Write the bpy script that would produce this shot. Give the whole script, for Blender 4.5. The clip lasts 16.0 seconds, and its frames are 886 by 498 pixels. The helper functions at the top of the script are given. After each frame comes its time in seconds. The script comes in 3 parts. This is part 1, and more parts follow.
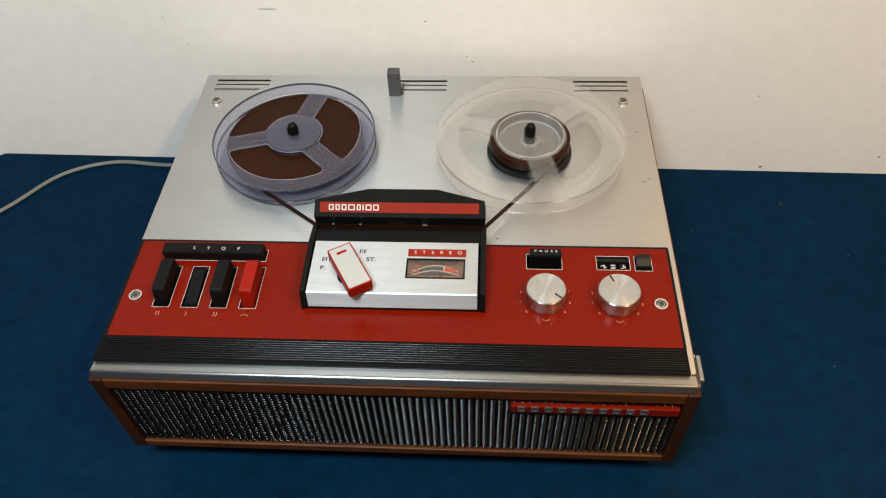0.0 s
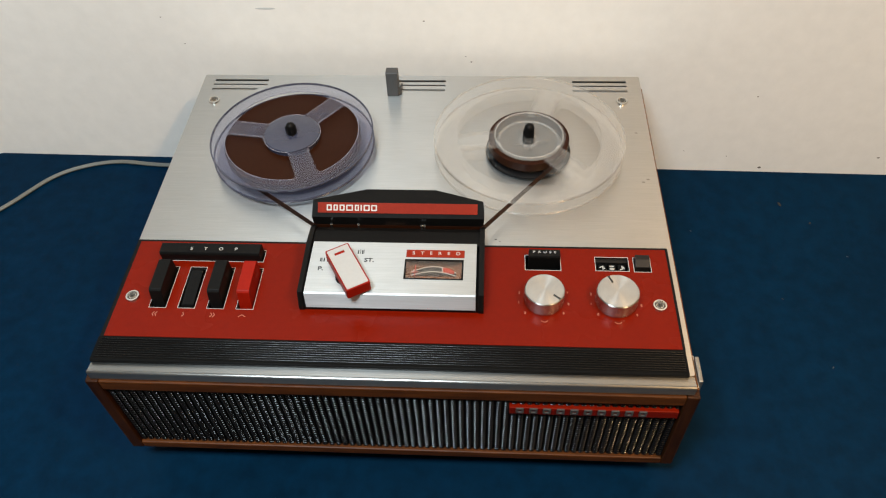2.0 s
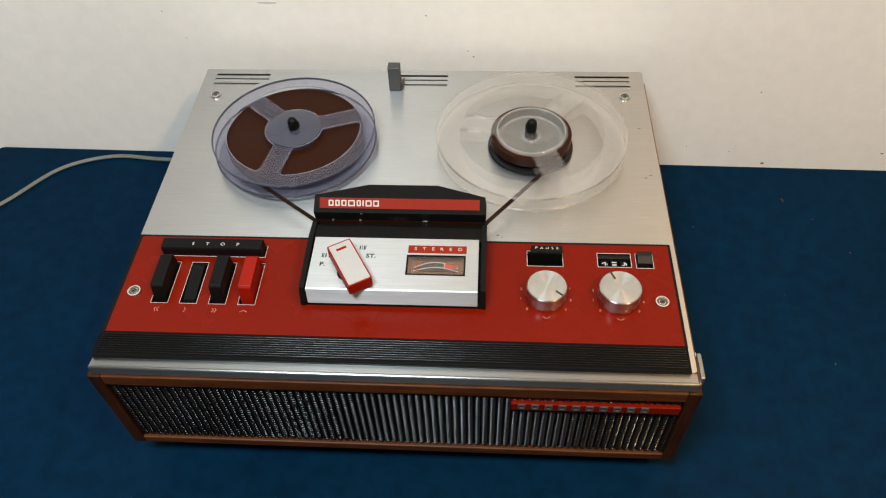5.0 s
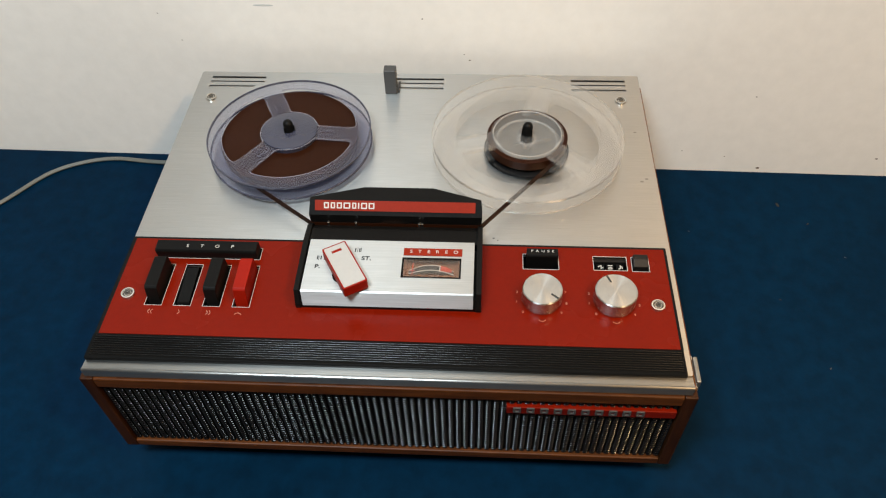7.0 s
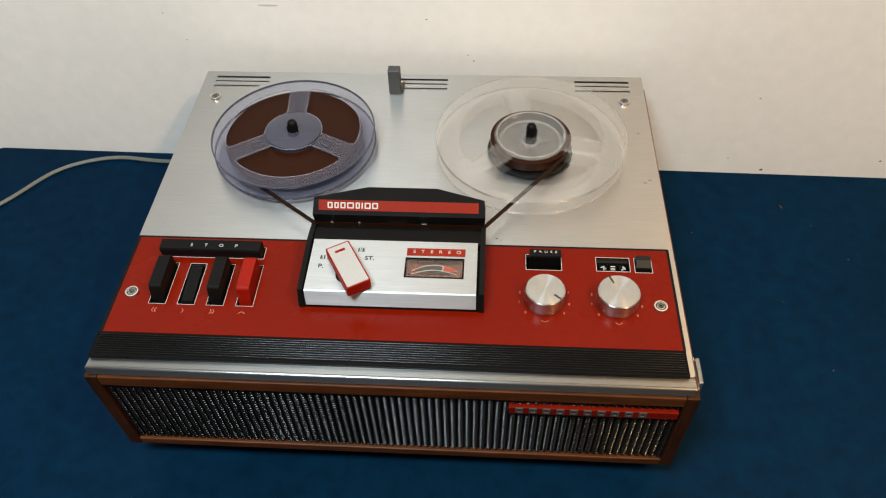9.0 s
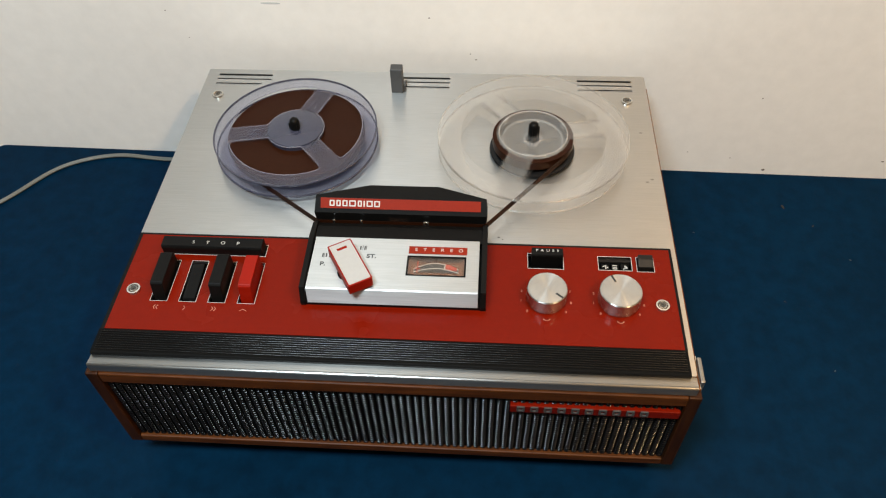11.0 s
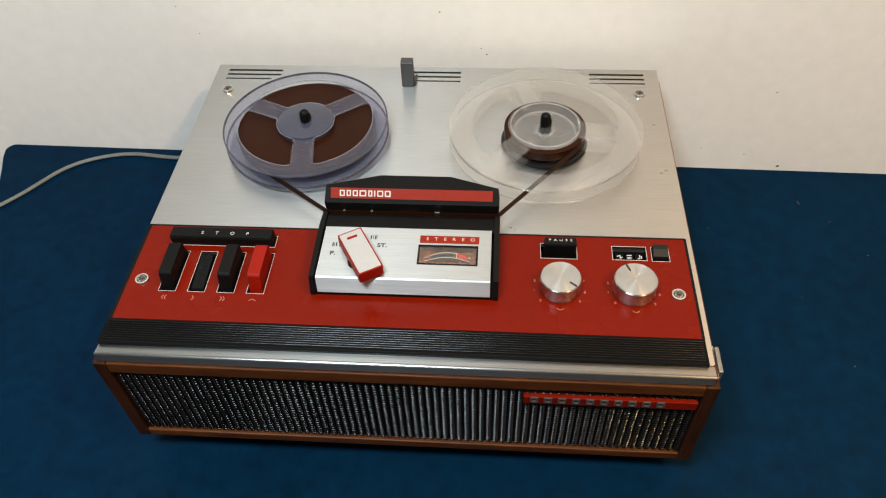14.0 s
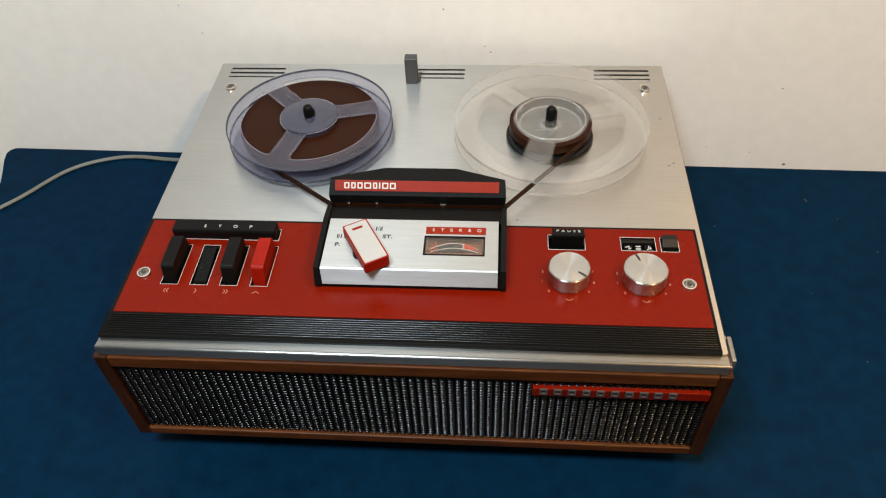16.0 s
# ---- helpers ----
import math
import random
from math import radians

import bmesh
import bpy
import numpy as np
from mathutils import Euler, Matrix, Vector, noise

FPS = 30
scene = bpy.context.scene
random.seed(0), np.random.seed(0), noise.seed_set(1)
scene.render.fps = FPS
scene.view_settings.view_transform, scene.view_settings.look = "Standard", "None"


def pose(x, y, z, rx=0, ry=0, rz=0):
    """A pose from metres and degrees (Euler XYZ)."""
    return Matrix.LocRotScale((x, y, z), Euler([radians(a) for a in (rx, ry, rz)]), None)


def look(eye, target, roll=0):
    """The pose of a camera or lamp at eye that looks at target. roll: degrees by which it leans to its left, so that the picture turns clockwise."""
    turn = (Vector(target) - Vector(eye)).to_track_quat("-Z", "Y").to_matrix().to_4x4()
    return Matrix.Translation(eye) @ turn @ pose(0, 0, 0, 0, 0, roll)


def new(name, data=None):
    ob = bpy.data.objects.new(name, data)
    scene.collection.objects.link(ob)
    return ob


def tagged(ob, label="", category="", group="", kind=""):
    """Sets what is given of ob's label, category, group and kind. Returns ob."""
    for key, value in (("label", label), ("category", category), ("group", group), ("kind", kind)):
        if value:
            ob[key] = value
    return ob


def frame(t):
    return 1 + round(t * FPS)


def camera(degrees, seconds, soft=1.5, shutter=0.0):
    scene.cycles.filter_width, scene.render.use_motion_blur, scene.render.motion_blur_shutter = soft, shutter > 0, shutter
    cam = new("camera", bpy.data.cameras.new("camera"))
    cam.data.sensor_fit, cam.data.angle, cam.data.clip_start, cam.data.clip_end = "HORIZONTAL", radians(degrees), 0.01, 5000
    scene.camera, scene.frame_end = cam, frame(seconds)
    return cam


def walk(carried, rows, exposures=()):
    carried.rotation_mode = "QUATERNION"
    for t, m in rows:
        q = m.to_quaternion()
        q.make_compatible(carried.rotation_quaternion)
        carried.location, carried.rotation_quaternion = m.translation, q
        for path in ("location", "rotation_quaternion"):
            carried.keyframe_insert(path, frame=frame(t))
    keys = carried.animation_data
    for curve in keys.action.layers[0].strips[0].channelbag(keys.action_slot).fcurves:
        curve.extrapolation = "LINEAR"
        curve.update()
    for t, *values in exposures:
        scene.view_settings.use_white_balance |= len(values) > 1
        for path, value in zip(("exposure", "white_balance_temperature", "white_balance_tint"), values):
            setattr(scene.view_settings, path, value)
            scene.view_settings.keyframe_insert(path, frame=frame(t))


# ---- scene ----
cam = camera(60.4, 16.0, soft=1.2, shutter=0.8)

PATH = [
    (0, (0.071, -0.288, 0.638), (-0.043, 1.004, -0.885), -2.9),
    (0.5, (0.072, -0.286, 0.637), (-0.04, 1.005, -0.887), -2.9),
    (1, (0.071, -0.287, 0.637), (-0.035, 1.008, -0.884), -2.6),
    (1.5, (0.07, -0.286, 0.637), (-0.032, 1.004, -0.888), -2.3),
    (2, (0.071, -0.286, 0.637), (-0.039, 1.005, -0.886), -2.7),
    (2.5, (0.07, -0.288, 0.638), (-0.048, 1.004, -0.884), -2.7),
    (3, (0.07, -0.286, 0.637), (-0.048, 1.001, -0.889), -2.9),
    (3.5, (0.071, -0.284, 0.636), (-0.047, 0.999, -0.893), -3.0),
    (4, (0.07, -0.284, 0.637), (-0.049, 0.995, -0.896), -2.9),
    (6.5, (0.071, -0.285, 0.635), (-0.03, 1.0, -0.894), -2.3),
    (7, (0.07, -0.285, 0.634), (-0.031, 1.007, -0.89), -2.1),
    (7.5, (0.071, -0.284, 0.636), (-0.035, 1.006, -0.889), -2.3),
    (8, (0.069, -0.286, 0.637), (-0.032, 1.006, -0.886), -2.0),
    (8.5, (0.07, -0.287, 0.638), (-0.039, 1.007, -0.884), -2.3),
    (9, (0.07, -0.286, 0.635), (-0.039, 1.006, -0.888), -2.1),
    (11.5, (0.068, -0.287, 0.633), (-0.043, 1.005, -0.889), -1.9),
    (12, (0.066, -0.286, 0.629), (-0.054, 1.012, -0.887), -2.2),
    (12.5, (0.067, -0.288, 0.625), (-0.061, 1.01, -0.891), -2.5),
    (13, (0.067, -0.29, 0.621), (-0.062, 1.01, -0.894), -2.7),
    (13.5, (0.067, -0.293, 0.617), (-0.069, 1.018, -0.887), -2.8),
    (14, (0.067, -0.297, 0.614), (-0.068, 1.024, -0.882), -2.7),
    (14.5, (0.066, -0.3, 0.608), (-0.068, 1.034, -0.875), -2.4),
    (15, (0.065, -0.304, 0.604), (-0.081, 1.034, -0.875), -3.1),
    (15.5, (0.061, -0.309, 0.6), (-0.066, 1.042, -0.869), -2.5),
    (16, (0.062, -0.308, 0.593), (-0.074, 1.051, -0.868), -2.9),
]
walk(cam, [(t, look(eye, target, roll)) for t, eye, target, roll in PATH],
     exposures=[(0, 0.0), (9, 0.0), (12, 0.02), (14, 0.07), (16, 0.08)])

# ---- light ----
world = bpy.data.worlds.new("world")
scene.world = world
world.use_nodes = True
world.node_tree.nodes["Background"].inputs[0].default_value = (0.6, 0.7, 0.9, 1)
world.node_tree.nodes["Background"].inputs[1].default_value = 0.05
scene.view_settings.exposure = 0.0


def lamp(name, kind, energy, colour, m, **settings):
    data = bpy.data.lights.new(name, kind)
    data.energy, data.color = energy, colour
    if kind == "AREA":
        data.shape, data.size, data.size_y = "RECTANGLE", settings["size"], settings["size_y"]
    else:
        data.shadow_soft_size = settings["radius"]
    ob = new(name, data)
    ob.matrix_basis = m
    return ob


# warm bulb high on the right, cool ceiling fitting on the left
lamp("bulb_light", "POINT", 61, (1.0, 0.67, 0.35), pose(0.86, -0.45, 1.55), radius=0.06)
lamp("ceiling_light", "AREA", 40, (0.78, 0.92, 1.0), pose(-0.31, -0.50, 1.68), size=0.50, size_y=0.28)


# ---- materials ----
def shader(name):
    m = bpy.data.materials.new(name)
    m.use_nodes = True
    t = m.node_tree
    return m, t, t.nodes["Principled BSDF"]


def node(t, kind, **values):
    n = t.nodes.new(kind)
    for k, v in values.items():
        n.inputs[k.replace("_", " ")].default_value = v
    return n


def grain(t, scale, stretch=(1, 1, 1), detail=5.0, rough=0.6, space="Object"):
    """A noise at true size, stretched along the axes; gives its factor."""
    c = t.nodes.new("ShaderNodeTexCoord")
    mp = t.nodes.new("ShaderNodeMapping")
    mp.inputs["Scale"].default_value = stretch
    n = t.nodes.new("ShaderNodeTexNoise")
    n.inputs["Scale"].default_value = scale
    n.inputs["Detail"].default_value = detail
    n.inputs["Roughness"].default_value = rough
    t.links.new(c.outputs[space], mp.inputs[0])
    t.links.new(mp.outputs[0], n.inputs["Vector"])
    return n.outputs["Fac"]


def ramp(t, fac, lo, hi, a=0.3, b=0.7):
    r = t.nodes.new("ShaderNodeValToRGB")
    r.color_ramp.elements[0].position, r.color_ramp.elements[1].position = a, b
    r.color_ramp.elements[0].color, r.color_ramp.elements[1].color = (*lo, 1), (*hi, 1)
    t.links.new(fac, r.inputs[0])
    return r.outputs[0]


def mixed(t, a, b, fac, kind="MULTIPLY"):
    x = t.nodes.new("ShaderNodeMix")
    x.data_type, x.blend_type = "RGBA", kind
    x.inputs[0].default_value = fac
    t.links.new(a, x.inputs[6])
    t.links.new(b, x.inputs[7])
    return x.outputs[2]


def bump(t, bsdf, fac, strength, dist):
    b = t.nodes.new("ShaderNodeBump")
    b.inputs["Strength"].default_value, b.inputs["Distance"].default_value = strength, dist
    t.links.new(fac, b.inputs["Height"])
    t.links.new(b.outputs[0], bsdf.inputs["Normal"])


def plain(name, colour, rough, metal=0.0, vary=0.12, scale=60, stretch=(1, 1, 1), relief=0.05, dist=0.0004, coat=0.0, spec=0.5):
    """Colour with wear at two sizes, fine relief and uneven gloss."""
    m, t, p = shader(name)
    lo, hi = [c * (1 - vary) for c in colour], [min(1, c * (1 + vary)) for c in colour]
    fine = grain(t, scale * 6, stretch)
    col = ramp(t, fine, lo, hi)
    broad = grain(t, scale * 0.35, (1, 1, 1), 3.0)
    col = mixed(t, col, ramp(t, broad, (1 - vary,) * 3, (1, 1, 1)), 1.0)
    t.links.new(col, p.inputs["Base Color"])
    rr = t.nodes.new("ShaderNodeMapRange")
    rr.inputs[3].default_value, rr.inputs[4].default_value = rough * 0.8, min(1, rough * 1.25)
    t.links.new(broad, rr.inputs[0])
    t.links.new(rr.outputs[0], p.inputs["Roughness"])
    p.inputs["Metallic"].default_value = metal
    p.inputs["Coat Weight"].default_value = coat
    p.inputs["Specular IOR Level"].default_value = spec
    if relief:
        bump(t, p, fine, relief, dist)
    return m


def brushed(name, colour, rough, turn=(1.2, 90, 90), radial=False):
    """Brushed metal: fine streaks along x, or spun round z."""
    m, t, p = shader(name)
    fine = grain(t, 22, turn, 8.0, 0.75)
    broad = grain(t, 7, (1, 1.6, 1), 4.0)
    col = ramp(t, fine, [c * 0.83 for c in colour], [min(1, c * 1.09) for c in colour])
    col = mixed(t, col, ramp(t, broad, (0.93, 0.93, 0.93), (1, 1, 1)), 1.0)
    t.links.new(col, p.inputs["Base Color"])
    rr = t.nodes.new("ShaderNodeMapRange")
    rr.inputs[3].default_value, rr.inputs[4].default_value = rough * 0.65, rough * 1.4
    t.links.new(fine, rr.inputs[0])
    t.links.new(rr.outputs[0], p.inputs["Roughness"])
    p.inputs["Metallic"].default_value = 1.0
    p.inputs["Anisotropic"].default_value = 0.9 if radial else 0.86
    tan = t.nodes.new("ShaderNodeTangent")
    tan.direction_type, tan.axis = "RADIAL", "Z" if radial else "X"
    if radial:
        t.links.new(tan.outputs[0], p.inputs["Tangent"])
        p.inputs["Anisotropic Rotation"].default_value = 0.25
    else:
        along = t.nodes.new("ShaderNodeCombineXYZ")
        along.inputs[1].default_value = 1.0
        t.links.new(along.outputs[0], p.inputs["Tangent"])
        bump(t, p, fine, 0.07, 0.0001)
    return m


def clear(name, tint, body, cover, rough=0.12, gloss=0.3):
    """Thin plastic: lets light through, with a tinted, glossy film."""
    m, t, p = shader(name)
    p.inputs["Roughness"].default_value = rough
    fine = grain(t, 40, (1, 1, 1), 4.0)
    t.links.new(ramp(t, fine, [c * 0.9 for c in body], body), p.inputs["Base Color"])
    tr = t.nodes.new("ShaderNodeBsdfTransparent")
    tr.inputs[0].default_value = (*tint, 1)
    lw = t.nodes.new("ShaderNodeLayerWeight")
    lw.inputs[0].default_value = 0.25
    fr = t.nodes.new("ShaderNodeMath")
    fr.operation = "MULTIPLY"
    fr.inputs[1].default_value = gloss
    t.links.new(lw.outputs["Facing"], fr.inputs[0])
    gl = t.nodes.new("ShaderNodeBsdfGlossy")
    gl.inputs["Roughness"].default_value = rough
    a, b = t.nodes.new("ShaderNodeMixShader"), t.nodes.new("ShaderNodeMixShader")
    a.inputs[0].default_value = cover
    t.links.new(tr.outputs[0], a.inputs[1])
    t.links.new(p.outputs[0], a.inputs[2])
    t.links.new(fr.outputs[0], b.inputs[0])
    t.links.new(a.outputs[0], b.inputs[1])
    t.links.new(gl.outputs[0], b.inputs[2])
    t.links.new(b.outputs[0], t.nodes["Material Output"].inputs[0])
    return m


def wooden(name, dark, light, stretch):
    m, t, p = shader(name)
    streak = grain(t, 30, stretch, 7.0, 0.7)
    pore = grain(t, 160, stretch, 3.0)
    col = ramp(t, streak, dark, light, 0.35, 0.68)
    col = mixed(t, col, ramp(t, pore, (0.6, 0.55, 0.5), (1, 1, 1), 0.35, 0.5), 0.6)
    t.links.new(col, p.inputs["Base Color"])
    p.inputs["Roughness"].default_value = 0.42
    p.inputs["Specular IOR Level"].default_value = 0.14
    bump(t, p, pore, 0.12, 0.0004)
    return m


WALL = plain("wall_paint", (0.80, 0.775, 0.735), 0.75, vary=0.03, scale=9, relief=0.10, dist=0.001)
ROOM = plain("unseen_room_paint", (0.30, 0.28, 0.26), 0.8, vary=0.04, scale=9)
FLOOR = plain("floor_boards", (0.32, 0.27, 0.22), 0.6, vary=0.2, scale=12)
BLUE = plain("blue_laminate", (0.0003, 0.0128, 0.0328), 0.45, vary=0.22, scale=10, relief=0.08, dist=0.0006, spec=0.04)
EDGE = plain("dark_table_edge", (0.035, 0.045, 0.06), 0.5, vary=0.2)
ALU = brushed("brushed_aluminium", (0.52, 0.508, 0.485), 0.31)
TRIM = brushed("bright_trim", (0.34, 0.335, 0.32), 0.30)
LIP = brushed("brushed_lip", (0.54, 0.535, 0.52), 0.50)
DULL = plain("dull_nickel", (0.30, 0.285, 0.26), 0.4, metal=0.9, vary=0.1)
SPUN = brushed("spun_aluminium", (0.56, 0.55, 0.53), 0.24, (1, 1, 1), True)
STEEL = plain("nickel_steel", (0.72, 0.70, 0.66), 0.22, metal=1.0, vary=0.08)
DARKM = plain("shaded_recess_metal", (0.10, 0.095, 0.085), 0.4, metal=0.8)
RED = plain("red_enamel", (0.134, 0.0056, 0.0008), 0.26, vary=0.06, scale=40, relief=0.03, spec=0.10)
REDP = plain("red_plastic", (0.215, 0.0062, 0.0014), 0.38, vary=0.05, relief=0.02, spec=0.14)
REDS = plain("red_foil", (0.205, 0.014, 0.0035), 0.36, vary=0.06, relief=0.02, spec=0.15)
BLACK = plain("black_plastic", (0.0050, 0.0048, 0.0046), 0.42, vary=0.2, scale=80, relief=0.08, spec=0.09)
BAND = plain("ribbed_black_vinyl", (0.004, 0.0038, 0.0035), 0.22, vary=0.15, scale=80, relief=0.0, spec=0.30)
MATT = plain("matt_black_vinyl", (0.0032, 0.0031, 0.0030), 0.5, vary=0.15, scale=80, relief=0.05, spec=0.06)
BROWNB = plain("brown_black_plastic", (0.010, 0.008, 0.0068), 0.45, vary=0.1, spec=0.2)
BLACKG = plain("glossy_black_plastic", (0.004, 0.004, 0.004), 0.22, vary=0.1, relief=0.02, spec=0.10)
RUBBER = plain("black_rubber", (0.006, 0.006, 0.0065), 0.28, vary=0.2, spec=0.22)
DARK = plain("dark_inside", (0.005, 0.005, 0.005), 0.8, vary=0.2, spec=0.08)
GREY = plain("grey_plastic", (0.040, 0.041, 0.043), 0.5, vary=0.1, relief=0.05)
WHITE = plain("white_plastic", (0.35, 0.347, 0.338), 0.35, vary=0.03, relief=0.02)
PRINT = plain("white_print", (0.50, 0.49, 0.465), 0.5, vary=0.04, relief=0)
PALE = plain("pale_grey_letters", (0.080, 0.076, 0.072), 0.4, metal=0.3, vary=0.1, relief=0)
FAINT = plain("worn_pale_print", (0.46, 0.18, 0.12), 0.5, vary=0.2, relief=0)
INK = plain("dark_red_print", (0.065, 0.015, 0.012), 0.5, vary=0.1, relief=0)
INKB = plain("black_print", (0.02, 0.02, 0.02), 0.5, vary=0.1, relief=0)
GRILLE = plain("black_lacquered_grille", (0.003, 0.003, 0.0037), 0.075, vary=0.2, scale=150, relief=0.0, spec=0.24)
# one walnut; front rails and stiles coloured darker for the dim light in front
WOODX = wooden("walnut_along_dimmed", (0.034, 0.0092, 0.0017), (0.098, 0.030, 0.0056), (0.7, 9, 9))
WOODZ = wooden("walnut_upright_dimmed", (0.018, 0.005, 0.0012), (0.044, 0.0135, 0.003), (9, 9, 0.7))
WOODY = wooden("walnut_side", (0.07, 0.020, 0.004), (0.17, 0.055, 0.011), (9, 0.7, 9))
TAPE = plain("brown_oxide_tape", (0.022, 0.0066, 0.0026), 0.30, vary=0.1, scale=60, relief=0.0, spec=0.07)
tn = TAPE.node_tree.nodes.new("ShaderNodeTangent")
tn.direction_type, tn.axis = "RADIAL", "Z"
TAPE.node_tree.nodes["Principled BSDF"].inputs["Anisotropic"].default_value = 0.8
TAPE.node_tree.links.new(tn.outputs[0], TAPE.node_tree.nodes["Principled BSDF"].inputs["Tangent"])
SMOKE = clear("smoky_violet_plastic", (0.905, 0.91, 0.95), (0.160, 0.162, 0.230), 0.11, 0.15, 0.16)
SMOKED = clear("smoky_violet_hub", (0.42, 0.42, 0.55), (0.045, 0.047, 0.074), 0.85, 0.25, 0.09)
GLINT = clear("pale_edge_glint", (0.92, 0.92, 0.95), (0.50, 0.50, 0.60), 0.28, 0.1, 0.3)
CLEAR = clear("clear_plastic", (0.985, 0.98, 0.975), (0.80, 0.79, 0.77), 0.035, 0.06, 0.22)
CLEARF = clear("clear_hub_floor", (0.80, 0.79, 0.77), (0.5, 0.49, 0.47), 0.10, 0.10, 0.2)
CLEARR = clear("clear_plastic_rim", (0.94, 0.93, 0.91), (0.84, 0.83, 0.81), 0.06, 0.08)
RIMW = clear("whitened_clear_plastic", (0.95, 0.94, 0.93), (0.85, 0.84, 0.82), 0.20, 0.08, 0.40)
GLASS = clear("meter_glass", (0.97, 0.96, 0.94), (0.5, 0.4, 0.35), 0.03, 0.04)
DIAL = plain("dark_dial_card", (0.012, 0.014, 0.015), 0.55, vary=0.1)
ORANGE = plain("orange_red_print", (0.36, 0.030, 0.010), 0.5, vary=0.05, relief=0)
COPPER = plain("copper_reflector", (0.27, 0.125, 0.075), 0.22, metal=0.9, vary=0.12)
CORD = plain("grey_pvc_flex", (0.12, 0.12, 0.105), 0.45, vary=0.1)
DIRT = plain("dirt", (0.020, 0.016, 0.013), 0.9, vary=0.3)
SPECK = plain("wall_speck", (0.16, 0.13, 0.105), 0.9, vary=0.3)
CHIP = plain("pale_chip", (0.055, 0.06, 0.07), 0.8, vary=0.3)


# ---- building blocks ----
def part(name, bm, material, parent=None, label="", smooth=False):
    """A bmesh as one mesh object, under its thing or part."""
    bmesh.ops.recalc_face_normals(bm, faces=bm.faces[:])
    me = bpy.data.meshes.new(name)
    bm.to_mesh(me)
    bm.free()
    me.materials.append(material)
    if smooth:
        me.polygons.foreach_set("use_smooth", [True] * len(me.polygons))
        me.set_sharp_from_angle(angle=radians(35))
    ob = new(name, me)
    ob.parent = parent
    if label:
        ob["label"] = label
    return ob


def again(ob, m, parent):
    """One more object on the same mesh."""
    o = new(ob.name.split(".")[0], ob.data)
    o.parent, o.matrix_basis = parent, m
    return o


def box(x0, x1, y0, y1, z0, z1, bevel=0.0, seg=2, bm=None):
    own = bmesh.new()
    bmesh.ops.create_cube(own, size=1.0, matrix=Matrix.LocRotScale(((x0 + x1) / 2, (y0 + y1) / 2, (z0 + z1) / 2), None, (x1 - x0, y1 - y0, z1 - z0)))
    if bevel:
        bmesh.ops.bevel(own, geom=own.edges[:], offset=bevel, segments=seg, affect="EDGES", profile=0.6)
    if bm is None:
        return own
    me = bpy.data.meshes.new("joined")
    own.to_mesh(me)
    own.free()
    bm.from_mesh(me)
    bpy.data.meshes.remove(me)
    return bm


def slab(outline, holes, z0, z1, bm=None):
    """A flat plate with openings that go through it."""
    from mathutils.geometry import tessellate_polygon
    bm = bm or bmesh.new()
    loops = [[Vector((x, y, 0)) for x, y in lp] for lp in (outline, *holes)]
    flat = [v for lp in loops for v in lp]
    top = [bm.verts.new((v.x, v.y, z1)) for v in flat]
    low = [bm.verts.new((v.x, v.y, z0)) for v in flat]
    for a, b, c in tessellate_polygon(loops):
        if len({a, b, c}) == 3:
            bm.faces.new((top[a], top[b], top[c]))
            bm.faces.new((low[c], low[b], low[a]))
    i = 0
    for lp in loops:
        n = len(lp)
        for k in range(n):
            p, q = i + k, i + (k + 1) % n
            bm.faces.new((top[p], low[p], low[q], top[q]))
        i += n
    return bm


def rect(x0, x1, y0, y1):
    return [(x0, y0), (x1, y0), (x1, y1), (x0, y1)]


def rounded(x0, x1, y0, y1, r, n=5):
    pts = []
    for cx, cy, a in ((x1 - r, y0 + r, -90), (x1 - r, y1 - r, 0), (x0 + r, y1 - r, 90), (x0 + r, y0 + r, 180)):
        for k in range(n + 1):
            w = radians(a + 90 * k / n)
            pts.append((cx + r * math.cos(w), cy + r * math.sin(w)))
    return pts


def circle(r, n=72, cx=0.0, cy=0.0):
    return [(cx + r * math.cos(math.tau * k / n), cy + r * math.sin(math.tau * k / n)) for k in range(n)]


def lathe(profile, n=48, bm=None):
    """Turns (r, z) pairs round the z axis."""
    bm = bm or bmesh.new()
    rings = []
    for r, z in profile:
        if r < 1e-6:
            rings.append([bm.verts.new((0, 0, z))] * n)
        else:
            rings.append([bm.verts.new((r * math.cos(math.tau * k / n), r * math.sin(math.tau * k / n), z)) for k in range(n)])
    for a, b in zip(rings, rings[1:]):
        for k in range(n):
            vs = []
            for v in (a[k], a[(k + 1) % n], b[(k + 1) % n], b[k]):
                if v not in vs:
                    vs.append(v)
            if len(vs) > 2:
                bm.faces.new(vs)
    return bm


def side_prism(profile, x0, x1, bevel=0.0):
    """A (y, z) outline drawn out along x."""
    bm = bmesh.new()
    a = [bm.verts.new((x0, y, z)) for y, z in profile]
    b = [bm.verts.new((x1, y, z)) for y, z in profile]
    bm.faces.new(a)
    bm.faces.new(b[::-1])
    n = len(profile)
    for k in range(n):
        bm.faces.new((a[k], b[k], b[(k + 1) % n], a[(k + 1) % n]))
    if bevel:
        bmesh.ops.bevel(bm, geom=bm.edges[:], offset=bevel, segments=2, affect="EDGES", profile=0.6)
    return bm


def outline_frame(x0, x1, y0, y1, z0, z1, w):
    return slab(rect(x0 - w, x1 + w, y0 - w, y1 + w), [rect(x0, x1, y0, y1)], z0, z1)


